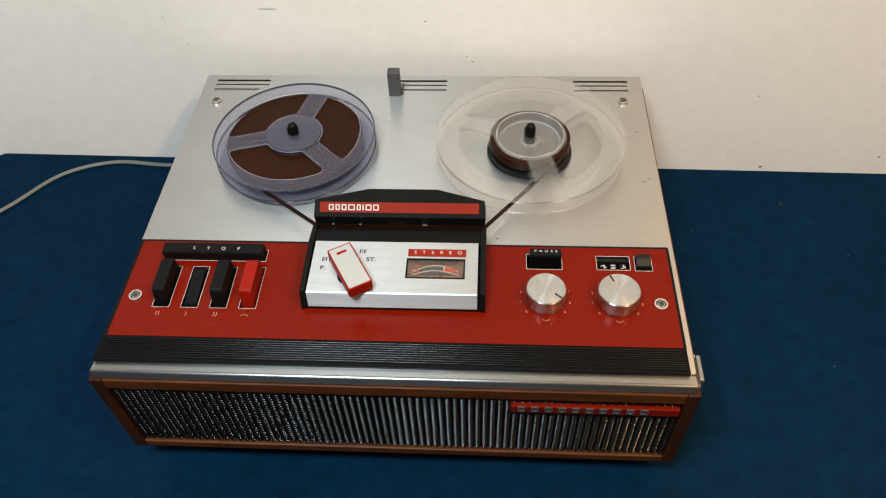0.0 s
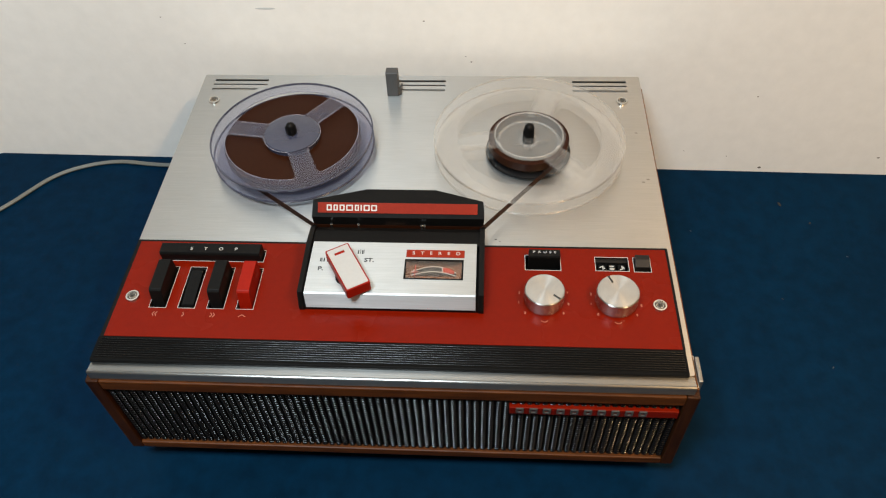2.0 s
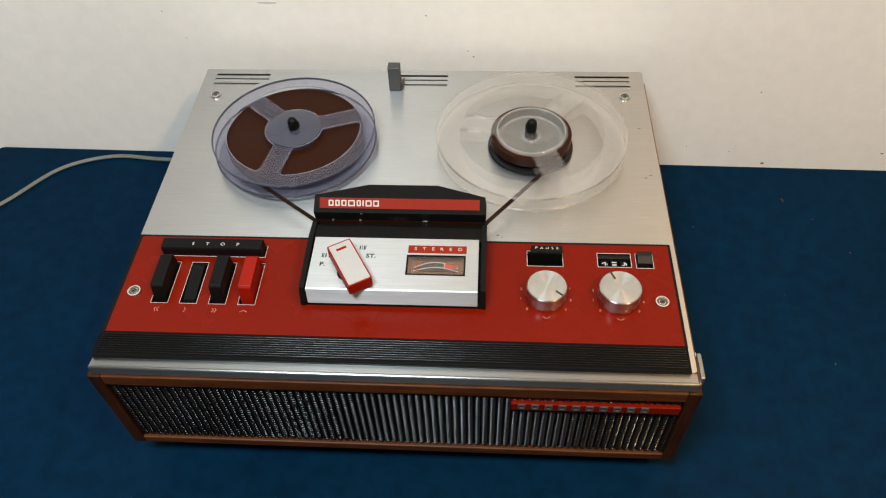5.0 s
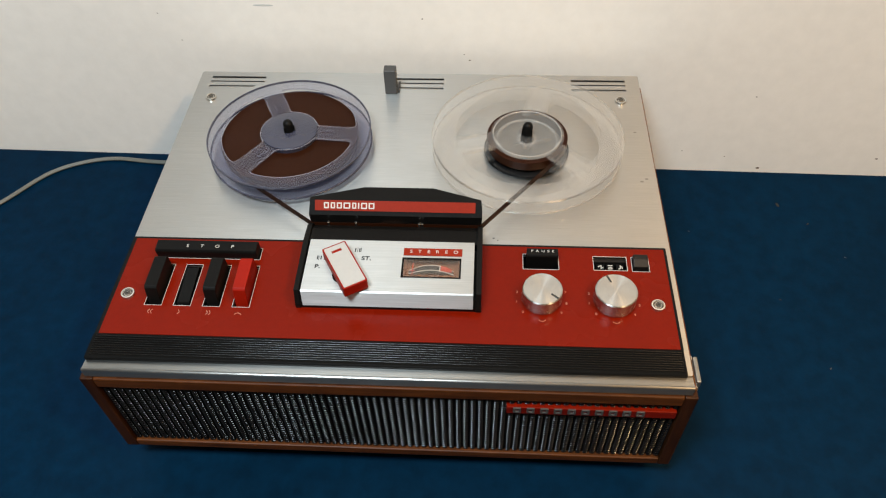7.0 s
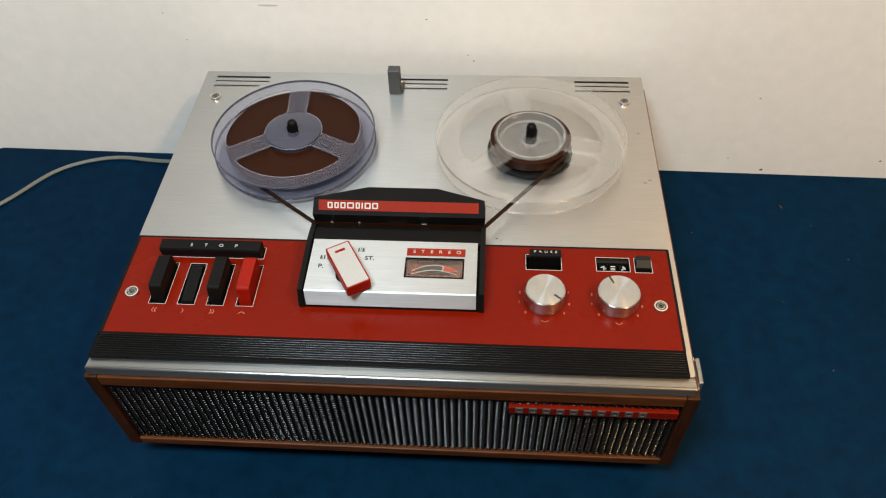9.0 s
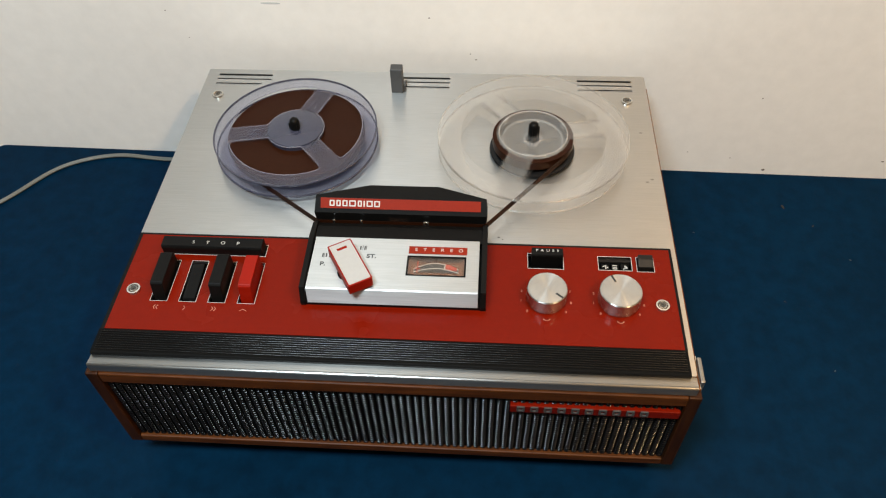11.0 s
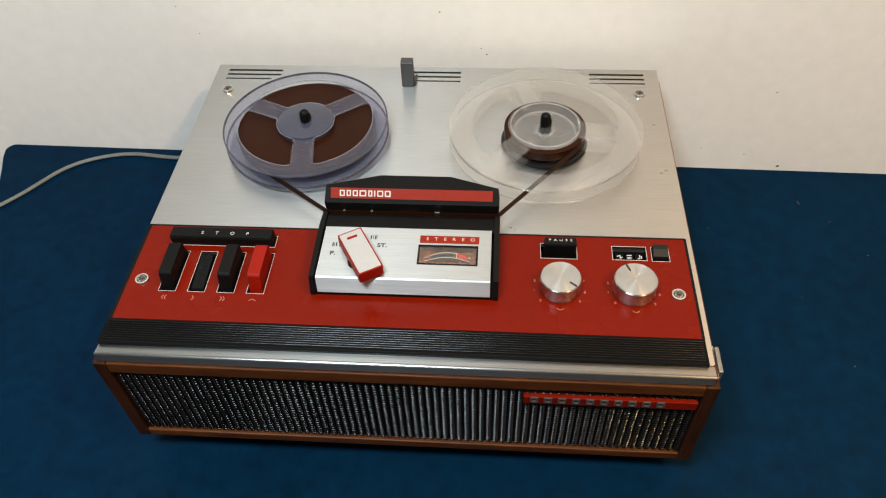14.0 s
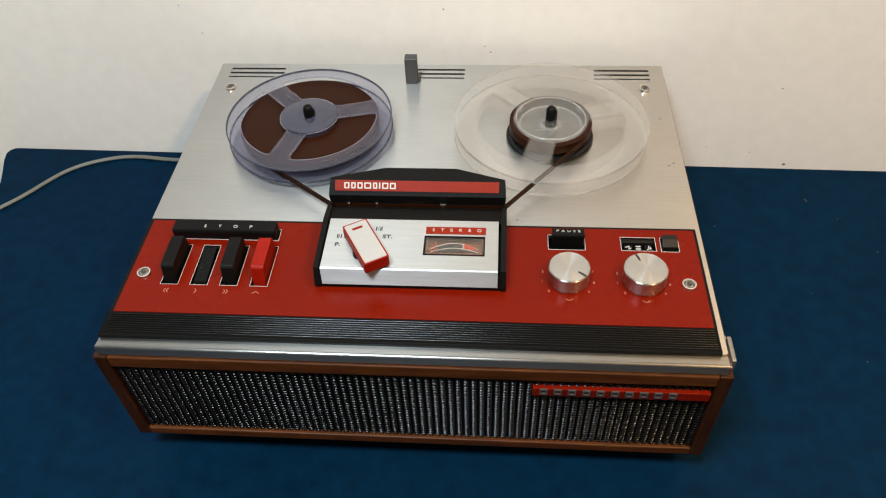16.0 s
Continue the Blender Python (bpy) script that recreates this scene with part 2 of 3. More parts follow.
def strokes(lines, w, h):
    """Flat printed strokes from (x, y) lines, lying at z 0 to h."""
    bm = bmesh.new()
    for (ax, ay), (bx, by) in lines:
        d = Vector((bx - ax, by - ay)).normalized() * (w / 2)
        n = Vector((-d.y, d.x))
        pts = [(ax - d.x + n.x, ay - d.y + n.y), (ax - d.x - n.x, ay - d.y - n.y), (bx + d.x - n.x, by + d.y - n.y), (bx + d.x + n.x, by + d.y + n.y)]
        slab(pts, [], 0, h, bm)
    return bm


def lettering(words, size, material, parent, m, name="lettering", space=1.0, depth=0.00012, wide=1.0, bold=-0.004):
    """Printed words in the built-in font, as a mesh; centred."""
    cu = bpy.data.curves.new("words", "FONT")
    cu.body, cu.size, cu.align_x, cu.align_y = words, size, "CENTER", "CENTER"
    cu.space_character, cu.extrude, cu.offset = space, depth, size * bold
    tmp = new("words", cu)
    me = bpy.data.meshes.new_from_object(tmp.evaluated_get(bpy.context.evaluated_depsgraph_get()))
    bpy.data.objects.remove(tmp)
    bpy.data.curves.remove(cu)
    me.transform(Matrix.Diagonal((wide, 1, 1, 1)))
    me.materials.clear()
    me.materials.append(material)
    ob = new(name, me)
    ob.parent, ob.matrix_basis = parent, m
    return ob


# ---- the place ----
LEAN = -1.11  # the wall and the table turn a little against the recorder
back = pose(0, 0.3925, 0, 0, 0, LEAN)

wall_back = tagged(part("wall_back", box(-2.2, 2.2, 0, 0.12, -0.76, 1.75), WALL), "off-white painted wall with faint smudges and specks", "wall", kind="structure")
wall_back.matrix_basis = back
for x, z, r in ((0.0045, 0.196, 0.0012), (0.0035, 0.222, 0.0011), (0.002, 0.238, 0.0010), (0.392, 0.0045, 0.0028), (0.35, 0.021, 0.001), (0.30, 0.028, 0.0009), (0.053, 0.147, 0.0013), (0.047, 0.154, 0.0010),
                (0.102, 0.228, 0.0014), (0.362, 0.108, 0.0012), (0.52, 0.024, 0.0018), (0.55, 0.020, 0.003), (-0.272, 0.197, 0.001), (-0.255, 0.165, 0.0009)):
    bm = bmesh.new()
    bmesh.ops.create_icosphere(bm, subdivisions=1, radius=r * 0.72, matrix=Matrix.Translation((x, 0, z)) @ Matrix.Diagonal((1.0 + 0.5 * random.random(), 0.35, 0.8, 1)))
    part("speck", bm, SPECK, wall_back)
bm = bmesh.new()
bmesh.ops.create_icosphere(bm, subdivisions=2, radius=0.011, matrix=Matrix.Translation((-0.158, 0.0, 0.2085)) @ Matrix.Diagonal((1, 0.02, 0.11, 1)))
part("smudge", bm, plain("grey_smudge", (0.52, 0.53, 0.53), 0.8), wall_back)

# unseen walls, floor and ceiling added to close the room; ROOM is a dim grey
tagged(part("wall_right", box(2.0, 2.1, -2.2, 0.33, -0.76, 1.75), ROOM), "unseen side wall, added to close the room, darker than the back wall", "wall", kind="structure")
tagged(part("wall_left", box(-1.75, -1.65, -2.2, 0.42, -0.76, 1.75), ROOM), "unseen side wall, added to close the room, darker than the back wall", "wall", kind="structure")
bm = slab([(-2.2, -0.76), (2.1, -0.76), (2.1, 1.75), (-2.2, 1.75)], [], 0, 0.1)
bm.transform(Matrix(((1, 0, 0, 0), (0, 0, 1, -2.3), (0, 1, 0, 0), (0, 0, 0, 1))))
tagged(part("wall_front", bm, ROOM), "unseen front wall, added to close the room, darker than the back wall", "wall", kind="structure")
tagged(part("floor", box(-2.2, 2.2, -2.3, 0.5, -0.82, -0.76), FLOOR), "brown boarded floor", "floor", kind="structure")
tagged(part("ceiling", box(-2.2, 2.2, -2.3, 0.5, 1.75, 1.82), ROOM), "unseen ceiling, added to close the room, darker than the back wall", "ceiling", kind="structure")

# table: a blue top with a rounded corner, close to the wall
table = tagged(new("table"), "blue laminate table with a dark edge, against the wall", "table")
table.matrix_basis = back
top = [(1.15, -1.02), (1.15, -0.002)]
top += [(-0.537 + 0.011 * math.cos(radians(a)), -0.013 + 0.011 * math.sin(radians(a))) for a in range(90, 181, 15)]
top += [(-0.5450, -0.025), (-0.5370, -0.045), (-0.5295, -0.066), (-0.5240, -0.09), (-0.5205, -0.13), (-0.5200, -0.2), (-0.5200, -1.02)]
bm = slab(top, [], -0.028, -0.0005)
part("tabletop", bm, BLUE, table)
rim = [(x * 1.003, y + (0.0012 if y > -0.004 else -0.002 if y < -0.5 else 0)) for x, y in top]
part("edging", slab(rim, [], -0.026, -0.003), EDGE, table)
for x in (-0.42, 1.05):
    for y in (-0.12, -0.92):
        part("leg", box(x - 0.025, x + 0.025, y - 0.025, y + 0.025, -0.76, -0.028, 0.004), EDGE, table)
for x, y, r, mt in ((0.405, -0.055, 0.0030, DIRT), (0.432, -0.083, 0.0017, DIRT), (0.46, -0.13, 0.0012, CHIP), (0.30, -0.10, 0.0011, CHIP), (0.262, -0.16, 0.0011, CHIP), (0.38, -0.19, 0.0012, DIRT), (0.41, -0.27, 0.0013, CHIP), (-0.012, -0.445, 0.0012, CHIP), (-0.29, -0.2, 0.0011, DIRT), (0.19, -0.43, 0.0018, DIRT)):
    bm = bmesh.new()
    bmesh.ops.create_icosphere(bm, subdivisions=1, radius=r * 0.8, matrix=Matrix.Translation((x, y, -0.0003)) @ Matrix.Rotation(random.random() * 3, 4, "Z") @ Matrix.Diagonal((1.5, 0.7, 0.25, 1)))
    part("scuff", bm, mt, table)

# ---- the tape recorder ----
rec = tagged(new("tape_recorder"), "reel-to-reel tape recorder, brushed aluminium deck, red control panel, walnut case", "tape recorder")
DZ = 0.150  # deck level
PZ = 0.152  # control panel level

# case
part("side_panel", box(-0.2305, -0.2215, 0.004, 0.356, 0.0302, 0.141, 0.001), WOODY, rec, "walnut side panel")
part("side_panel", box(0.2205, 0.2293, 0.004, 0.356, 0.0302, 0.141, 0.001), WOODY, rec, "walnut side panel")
part("back_panel", box(-0.2215, 0.2205, 0.344, 0.352, 0.027, 0.139), BLACK, rec)
part("bottom_panel", box(-0.2215, 0.2205, 0.020, 0.344, 0.027, 0.031), DARK, rec)
part("base_tray", box(-0.19, 0.19, 0.045, 0.32, 0.010, 0.027, 0.004), BLACK, rec)
for x in (-0.17, 0.17):
    for y in (0.06, 0.30):
        f = part("foot", lathe([(0, 0), (0.010, 0), (0.012, 0.003), (0.012, 0.0102), (0, 0.0102)], 24), RUBBER, rec)
        f.matrix_basis = pose(x, y, 0)
part("chassis", box(-0.2215, 0.2205, 0.012, 0.344, 0.031, 0.1365), DARK, rec)
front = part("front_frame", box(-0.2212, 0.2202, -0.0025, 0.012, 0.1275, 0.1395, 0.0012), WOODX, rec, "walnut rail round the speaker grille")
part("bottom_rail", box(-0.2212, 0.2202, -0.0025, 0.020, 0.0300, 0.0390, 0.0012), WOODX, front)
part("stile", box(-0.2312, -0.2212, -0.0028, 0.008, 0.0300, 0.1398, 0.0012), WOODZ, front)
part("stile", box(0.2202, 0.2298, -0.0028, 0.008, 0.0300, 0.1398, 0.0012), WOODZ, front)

# grille: upright beaded metal strips before a black cloth
grille = part("speaker_grille", box(-0.2215, 0.2205, 0.0022, 0.0055, 0.0375, 0.1275), DARK, rec, "black speaker grille of bright beaded strips")
NS, NB = 76, 25
pitch, step = 0.442 / NS, 0.0880 / NB
bm = bmesh.new()
w0 = 0.0019
for k in range(NB):
    z0 = 0.0396 + k * step
    rows = []
    for y, z in [(-0.0013 * math.sin(radians(q)), 0.0014 - 0.00095 * math.cos(radians(q))) for q in range(0, 181, 30)]:
        rows.append([bm.verts.new((x, 0.0008 + y * (1.0 if x == 0 else 0.88 if abs(x) < w0 else 0.40), z0 + z)) for x in (-w0, -0.0013, 0.0, 0.0013, w0)])
    for a, b in zip(rows, rows[1:]):
        for i in range(4):
            bm.faces.new((a[i], a[i + 1], b[i + 1], b[i]))
beads = len(bm.faces)
box(-0.0019, 0.0019, 0.0007, 0.0023, 0.0386, 0.1274, bm=bm)
bm.faces.ensure_lookup_table()
for f in bm.faces[beads:]:
    f.material_index = 1
strip = part("strip", bm, GRILLE, grille, smooth=True)
strip.data.materials.append(DARK)
strip.matrix_basis = pose(-0.2215 + pitch / 2, 0, 0)
for k in range(1, NS):
    again(strip, pose(-0.2215 + pitch * (k + 0.5), 0, 0), grille)

# badge: a red bar with the maker's letters as plain blocks
badge = part("badge", box(0.0915, 0.2185, -0.0032, 0.0022, 0.1095, 0.1190, 0.0008), RED, rec, "red badge bar with pale raised letter blocks")
for k in range(10):
    x = 0.0965 + k * 0.01025
    lb = part("letter_block", slab(rounded(0, 0.0060, 0, 0.0064, 0.0006, 2), [rect(0.0015, 0.0045, 0.0013, 0.0051)], 0, 0.0012), PALE, badge)
    lb.matrix_basis = pose(x, -0.0031, 0.1130, 90)

# bracket of the carrying handle
br = part("handle_bracket", box(0.2295, 0.2328, 0.009, 0.031, 0.118, 0.1435, 0.0010), DULL, rec, "bright metal bracket on the case side")
part("bracket_plate", box(0.2285, 0.2300, 0.006, 0.034, 0.115, 0.140, 0.0004), STEEL, br)

# openings for the keys, the counter and the reset button
KX = (-0.1955, -0.1722, -0.1487, -0.1250)
KW, KY0, KY1 = 0.0135, 0.0590, 0.1005
STOPH = (-0.1975, -0.1130, 0.1075, 0.1195)
PAUSEH = (0.1042, 0.1328, 0.1045, 0.1200)
COUNTH = (0.1612, 0.1878, 0.1050, 0.1190)
RESETH = (0.1920, 0.2055, 0.1045, 0.1190)
openings = [rect(x, x + KW, KY0, KY1) for x in KX] + [rect(*h) for h in (STOPH, PAUSEH, COUNTH, RESETH)]

# deck plate with the three groups of vents, its front edge folded down
vents = []
for n, y in enumerate((0.354, 0.3465, 0.339)):
    y0, y1 = y - 0.0015, y + 0.0015
    vents.append([(-0.2145, y0), ((-0.158, -0.158, -0.170)[n], y0), ((-0.158, -0.158, -0.166)[n], y1), (-0.2145, y1)])
    vents.append(rect(-0.021, 0.0275, y0, y1))
    vents.append(rect(0.157, 0.2115, y0, y1))
deck = part("deck_plate", slab(rounded(-0.2268, 0.2254, 0.0101, 0.363, 0.0015, 2), vents + openings, 0.1485, DZ), ALU, rec, "brushed aluminium deck plate")
part("deck_skirt", box(-0.2268, 0.2254, 0.3605, 0.363, 0.139, 0.1485), ALU, deck)
part("front_trim", side_prism([(0.0100, 0.1405), (-0.0006, 0.1405), (-0.0008, 0.1488), (-0.0003, 0.1497), (0.0006, 0.1500), (0.0013, 0.1497), (0.0019, 0.1489), (0.0100, 0.1484)], -0.2268, 0.2254, 0.0003), TRIM, deck, "bright folded front edge")
for x, y in ((0.213, 0.276), (0.2165, 0.213), (0.212, 0.2095)):
    bm = bmesh.new()
    bmesh.ops.create_icosphere(bm, subdivisions=1, radius=0.0016, matrix=Matrix.Translation((x, y, DZ)) @ Matrix.Diagonal((1.2, 0.7, 0.12, 1)))
    part("scratch", bm, DULL, deck)
for x, y, q in ((0.0800, 0.1385, 0.0008), (0.0835, 0.1362, 0.0005)):
    bm = bmesh.new()
    bmesh.ops.create_icosphere(bm, subdivisions=1, radius=q, matrix=Matrix.Translation((x, y, DZ)) @ Matrix.Diagonal((1.5, 0.8, 0.12, 1)))
    part("scuff", bm, DIRT, deck)

# control panel: black plate with a red field; key openings go through both
panel = part("control_panel", slab(rounded(-0.2264, 0.2215, 0.0300, 0.1305, 0.001, 2), openings, DZ + 0.0002, PZ - 0.0006), BLACK, rec, "black-edged red control panel")
part("red_field", slab(rect(-0.2230, 0.2192, 0.0312, 0.1280), openings, PZ - 0.0006, PZ), RED, panel, "red enamelled field")
for k, x in enumerate(KX):
    part("opening_line", outline_frame(x, x + KW, KY0, KY1, PZ - 0.0004, PZ + 0.0001, 0.0003), PRINT, panel)
for h in (STOPH, PAUSEH, COUNTH, RESETH):
    part("opening_line", outline_frame(*h, PZ - 0.0004, PZ + 0.0001, 0.00036), PRINT, panel)

# ribbed black band along the front
band = part("ribbed_band", side_prism([(0.0092, 0.1466), (0.0085, DZ + 0.0016), (0.0098, DZ + 0.0026), (0.0305, PZ + 0.0004), (0.0305, DZ + 0.0002), (0.0100, DZ + 0.0002), (0.0100, 0.1466)], -0.2264, 0.2210, 0.0003), MATT, rec, "black ribbed band along the front")
for k in range(9):
    y = 0.0116 + k * 0.0020
    part("rib", side_prism([(y + 0.00055 - 0.00055 * math.cos(radians(q)), PZ + 0.0003 + 0.0009 * math.sin(radians(q))) for q in range(0, 181, 30)], -0.2235, 0.2188), BAND, band, smooth=True)

# keys
UP = [(0.0606, 0.139), (0.0660, 0.1640), (0.0678, 0.1656), (0.0965, 0.1662), (0.0985, 0.1645), (0.0995, 0.139)]
DOWN = [(0.0605, 0.139), (0.0610, 0.1490), (0.0630, 0.1512), (0.0965, 0.1535), (0.0985, 0.1520), (0.0995, 0.139)]
for k, x in enumerate(KX):
    key = part("key", side_prism(DOWN if k == 1 else UP, x + 0.0014, x + 0.0115, 0.0005), (BLACK, BLACKG, BLACK, REDP)[k], rec, ("black rewind key, raised", "glossy black play key, pressed down", "black forward key, raised", "red record key, raised")[k])
part_stop = part("stop_bar", side_prism([(0.1088, 0.139), (0.1068, 0.1605), (0.1080, 0.1625), (0.1178, 0.1628), (0.1188, 0.161), (0.1190, 0.139)], -0.1985, -0.1143, 0.0005), BLACK, rec, "long black stop bar")
lettering("STOP", 0.0043, PRINT, part_stop, pose(-0.1530, 0.1116, 0.1629), space=5.0, wide=1.1)
pause = part("pause_key", side_prism([(0.1128, 0.139), (0.1118, 0.1590), (0.1128, 0.1605), (0.1192, 0.1608), (0.1198, 0.139)], 0.1068, 0.1322, 0.0005), BLACK, rec, "black pause key")
lettering("PAUSE", 0.0032, PRINT, pause, pose(0.1195, 0.1162, 0.1609), space=1.95, wide=1.25)
reset = part("reset_button", side_prism([(0.1085, 0.139), (0.1080, 0.1535), (0.1140, 0.1565), (0.1188, 0.1565), (0.1188, 0.139)], 0.1930, 0.2046, 0.0005), BROWNB, rec, "dark grey counter reset button")
counter = part("counter", box(0.1612, 0.1878, 0.1155, 0.1185, 0.140, 0.1500, 0.0003), BROWNB, rec, "tape counter with three black number wheels")
for k in range(3):
    x = 0.1668 + k * 0.0078
    wheel = part("number_wheel", lathe([(0, -0.003), (0.0088, -0.003), (0.0090, -0.0026), (0.0090, 0.0026), (0.0088, 0.003), (0, 0.003)], 36), BLACKG, counter, smooth=True)
    wheel.matrix_basis = pose(x, 0.1102, 0.1415, 0, 90, 0)
    glyph = (((-0.0018, 0.0004), (0.0006, 0.0016)), ((0.0006, 0.0016), (0.0004, -0.0016)), ((0.0018, -0.0008), (0.0019, -0.0004))) if k == 0 else \
        (((-0.0016, 0.0016), (0.0016, 0.0016)), ((-0.0016, -0.0004), (0.0014, -0.0004)), ((0.0014, -0.0004), (0.0014, -0.0018)), ((-0.0016, -0.0018), (0.0014, -0.0018)), ((-0.0016, -0.0004), (-0.0016, -0.0018))) if k == 1 else \
        (((0.0004, 0.0018), (0.0004, -0.0012)), ((0.0004, -0.0012), (-0.0010, -0.0016)), ((0.0016, 0.0008), (0.0018, -0.0010)))
    g = part("number_mark", strokes(glyph, 0.0007, 0.0002), PRINT, wheel)
    g.matrix_basis = pose(x, 0.1102, 0.1415, 0, 90, 0).inverted() @ pose(x, 0.1094, 0.1505)

# printed symbols before the keys
def chevrons(points, m):
    o = part("key_symbol", strokes(points, 0.0005, 0.0001), FAINT, panel)
    o.matrix_basis = m
for k, x in enumerate(KX):
    c = pose(x + 0.006, 0.0528, PZ)
    one = [((0.0006, 0.0018), (-0.0006, 0)), ((-0.0006, 0), (0.0006, -0.0018))]
    if k == 0:
        chevrons([((a + d, b), (e + d, f)) for d in (-0.0010, 0.0012) for (a, b), (e, f) in one], c)
    elif k == 1:
        chevrons([((-a, b), (-e, f)) for (a, b), (e, f) in one], c)
    elif k == 2:
        chevrons([((-a + d, b), (-e + d, f)) for d in (-0.0010, 0.0012) for (a, b), (e, f) in one], c)
    else:
        chevrons([((-0.0026, -0.0009), (0, 0.0007)), ((0, 0.0007), (0.0026, -0.0009))], c)

# screws in cup washers
screw = part("screw", lathe([(0, 0.0010), (0.0010, 0.0010), (0.0014, 0.0020), (0.0026, 0.0020), (0.0031, 0.0012), (0.0036, 0.0010), (0.0042, 0.0020), (0.0052, 0.0019), (0.0058, 0.0)], 28), STEEL, rec, "nickel screw in a cup washer", smooth=True)
screw.matrix_basis = pose(-0.2075, 0.3200, DZ)
# dark rings colour in the shade of the screw recess and cup groove
recess = part("screw_recess", lathe([(0.0009, 0.0021), (0.0024, 0.0022), (0.0025, 0.0012), (0.0009, 0.0012)], 20), DARKM, screw)
cup = part("screw_cup", lathe([(0.0031, 0.0013), (0.0040, 0.0013), (0.0040, 0.0009), (0.0031, 0.0009)], 24), DARKM, screw)
for x, y, z in ((0.2042, 0.3225, DZ), (-0.2118, 0.0690, PZ), (0.2076, 0.0706, PZ)):
    sc = again(screw, pose(x, y, z), rec)
    sc["label"] = "nickel screw in a cup washer"
    again(recess, Matrix(), sc)
    again(cup, Matrix(), sc)

# knobs
for x, r, a in ((0.1178, 0.0155, -38), (0.1742, 0.0162, 114)):
    k = part("knob", lathe([(0, 0.0140), (r * 0.955, 0.0138), (r, 0.0131), (r * 1.015, 0.0085), (r * 1.015, 0.0016), (r * 0.97, 0.001), (r * 0.97, 0.0), (0, 0.0)], 64), SPUN, rec, "spun aluminium rotary knob with a black pointer line", smooth=True)
    k.matrix_basis = pose(x, 0.0742, PZ + 0.0002)
    p = part("pointer", box(r * 0.54, r * 0.95, -0.0006, 0.0006, 0.0138, 0.0143), INKB, k)
    p.matrix_basis = pose(0, 0, 0, 0, 0, a)
    for d, dx, dy in (("2", -0.019, 0.0072), ("1", -0.0195, -0.0022), ("0", -0.0148, -0.0122), ("9", 0.0150, -0.0122), ("8", 0.0193, -0.0030), ("7", 0.0190, 0.0080)):
        lettering(d, 0.0032, FAINT, panel, pose(x + dx, 0.0736 + dy, PZ + 0.0002), "scale_number")
    arc = [(0.0030 * math.cos(radians(q)), 0.0030 * math.sin(radians(q)) + 0.0018) for q in range(215, 326, 22)]
    s = part("scale_symbol", strokes(list(zip(arc, arc[1:])), 0.0006, 0.0001), FAINT, panel)
    s.matrix_basis = pose(x, 0.0736 - 0.0192, PZ)

# ---- head hood in the middle ----
hood = part("head_hood", side_prism([(0.0605, PZ - 0.0015), (0.0600, 0.1570), (0.0625, 0.1640), (0.1126, 0.1640), (0.1132, 0.1702), (0.1300, 0.1680), (0.1460, 0.1580), (0.1460, PZ - 0.0015)], -0.0715, 0.0680, 0.0006), BLACK, rec, "black head housing with a brushed metal front cover")
for x0, x1 in ((-0.0742, -0.0700), (0.0665, 0.0708)):
    part("cheek", side_prism([(0.0600, PZ - 0.0015), (0.0592, 0.1560), (0.0640, 0.1700), (0.1150, 0.1720), (0.1320, 0.1700), (0.1450, 0.1600), (0.1450, PZ - 0.0015)], x0, x1, 0.0006), BLACK, hood)
MW = (0.0085, 0.0540, 0.0765, 0.0955)
cover = part("front_cover", slab(rect(-0.0678, 0.0645, 0.0618, 0.1130), [rect(*MW)], 0.1708, 0.1730), ALU, hood, "brushed aluminium front cover")
part("cover_lip", side_prism([(0.0618, 0.1730), (0.0606, 0.1724), (0.0588, 0.1572), (0.0600, 0.1568), (0.0618, 0.1705)], -0.0678, 0.0645), LIP, cover)
plate = part("title_plate", box(0.0086, 0.0550, 0.0982, 0.1057, 0.1729, 0.1734), REDS, cover, "red plate with white lettering")
lettering("STEREO", 0.0043, PRINT, plate, pose(0.0326, 0.1021, 0.1735), space=2.85, wide=1.1)
meter = part("level_meter", slab(rect(MW[0] - 0.0005, MW[1] + 0.0005, MW[2] - 0.0005, MW[3] + 0.0005), [rect(MW[0] + 0.0006, MW[1] - 0.0006, MW[2] + 0.0006, MW[3] - 0.0006)], 0.1660, 0.1734), BLACKG, hood, "level meter with a dark dial and red zone")
part("reflector", box(MW[0] + 0.0004, MW[1] - 0.0004, MW[2] + 0.0004, MW[3] - 0.0004, 0.1660, 0.1700), COPPER, meter, "copper-coloured dial surround")
for x0, x1 in ((MW[0] + 0.0008, MW[0] + 0.0026), (MW[1] - 0.0026, MW[1] - 0.0008)):
    part("reflector_cheek", side_prism([(MW[2] + 0.001, 0.1700), (MW[2] + 0.001, 0.1722), (MW[3] - 0.001, 0.1722), (MW[3] - 0.001, 0.1700)], x0, x1, 0.0006), COPPER, meter)
dial = [(0.0140 + 0.0345 * k / 12, 0.0832 + 0.0092 * math.sin(math.pi * (0.12 + 0.76 * k / 12)) - 0.002) for k in range(13)]
part("dial_card", slab(dial + [(0.0485, 0.0822), (0.014, 0.0822)], [], 0.1700, 0.1709), DIAL, meter)
hi = [(x, y + 0.0002) for x, y in dial]
lo = [(0.0140 + 0.0345 * k / 12, 0.0815 + 0.0040 * math.sin(math.pi * k / 12)) for k in range(13)]
part("scale_arc", strokes(list(zip(hi, hi[1:])), 0.0005, 0.0003), PRINT, meter).matrix_basis = pose(0, 0, 0.1709)
part("scale_arc", strokes(list(zip(lo, lo[1:])), 0.0006, 0.0003), PRINT, meter).matrix_basis = pose(0, 0, 0.1710)
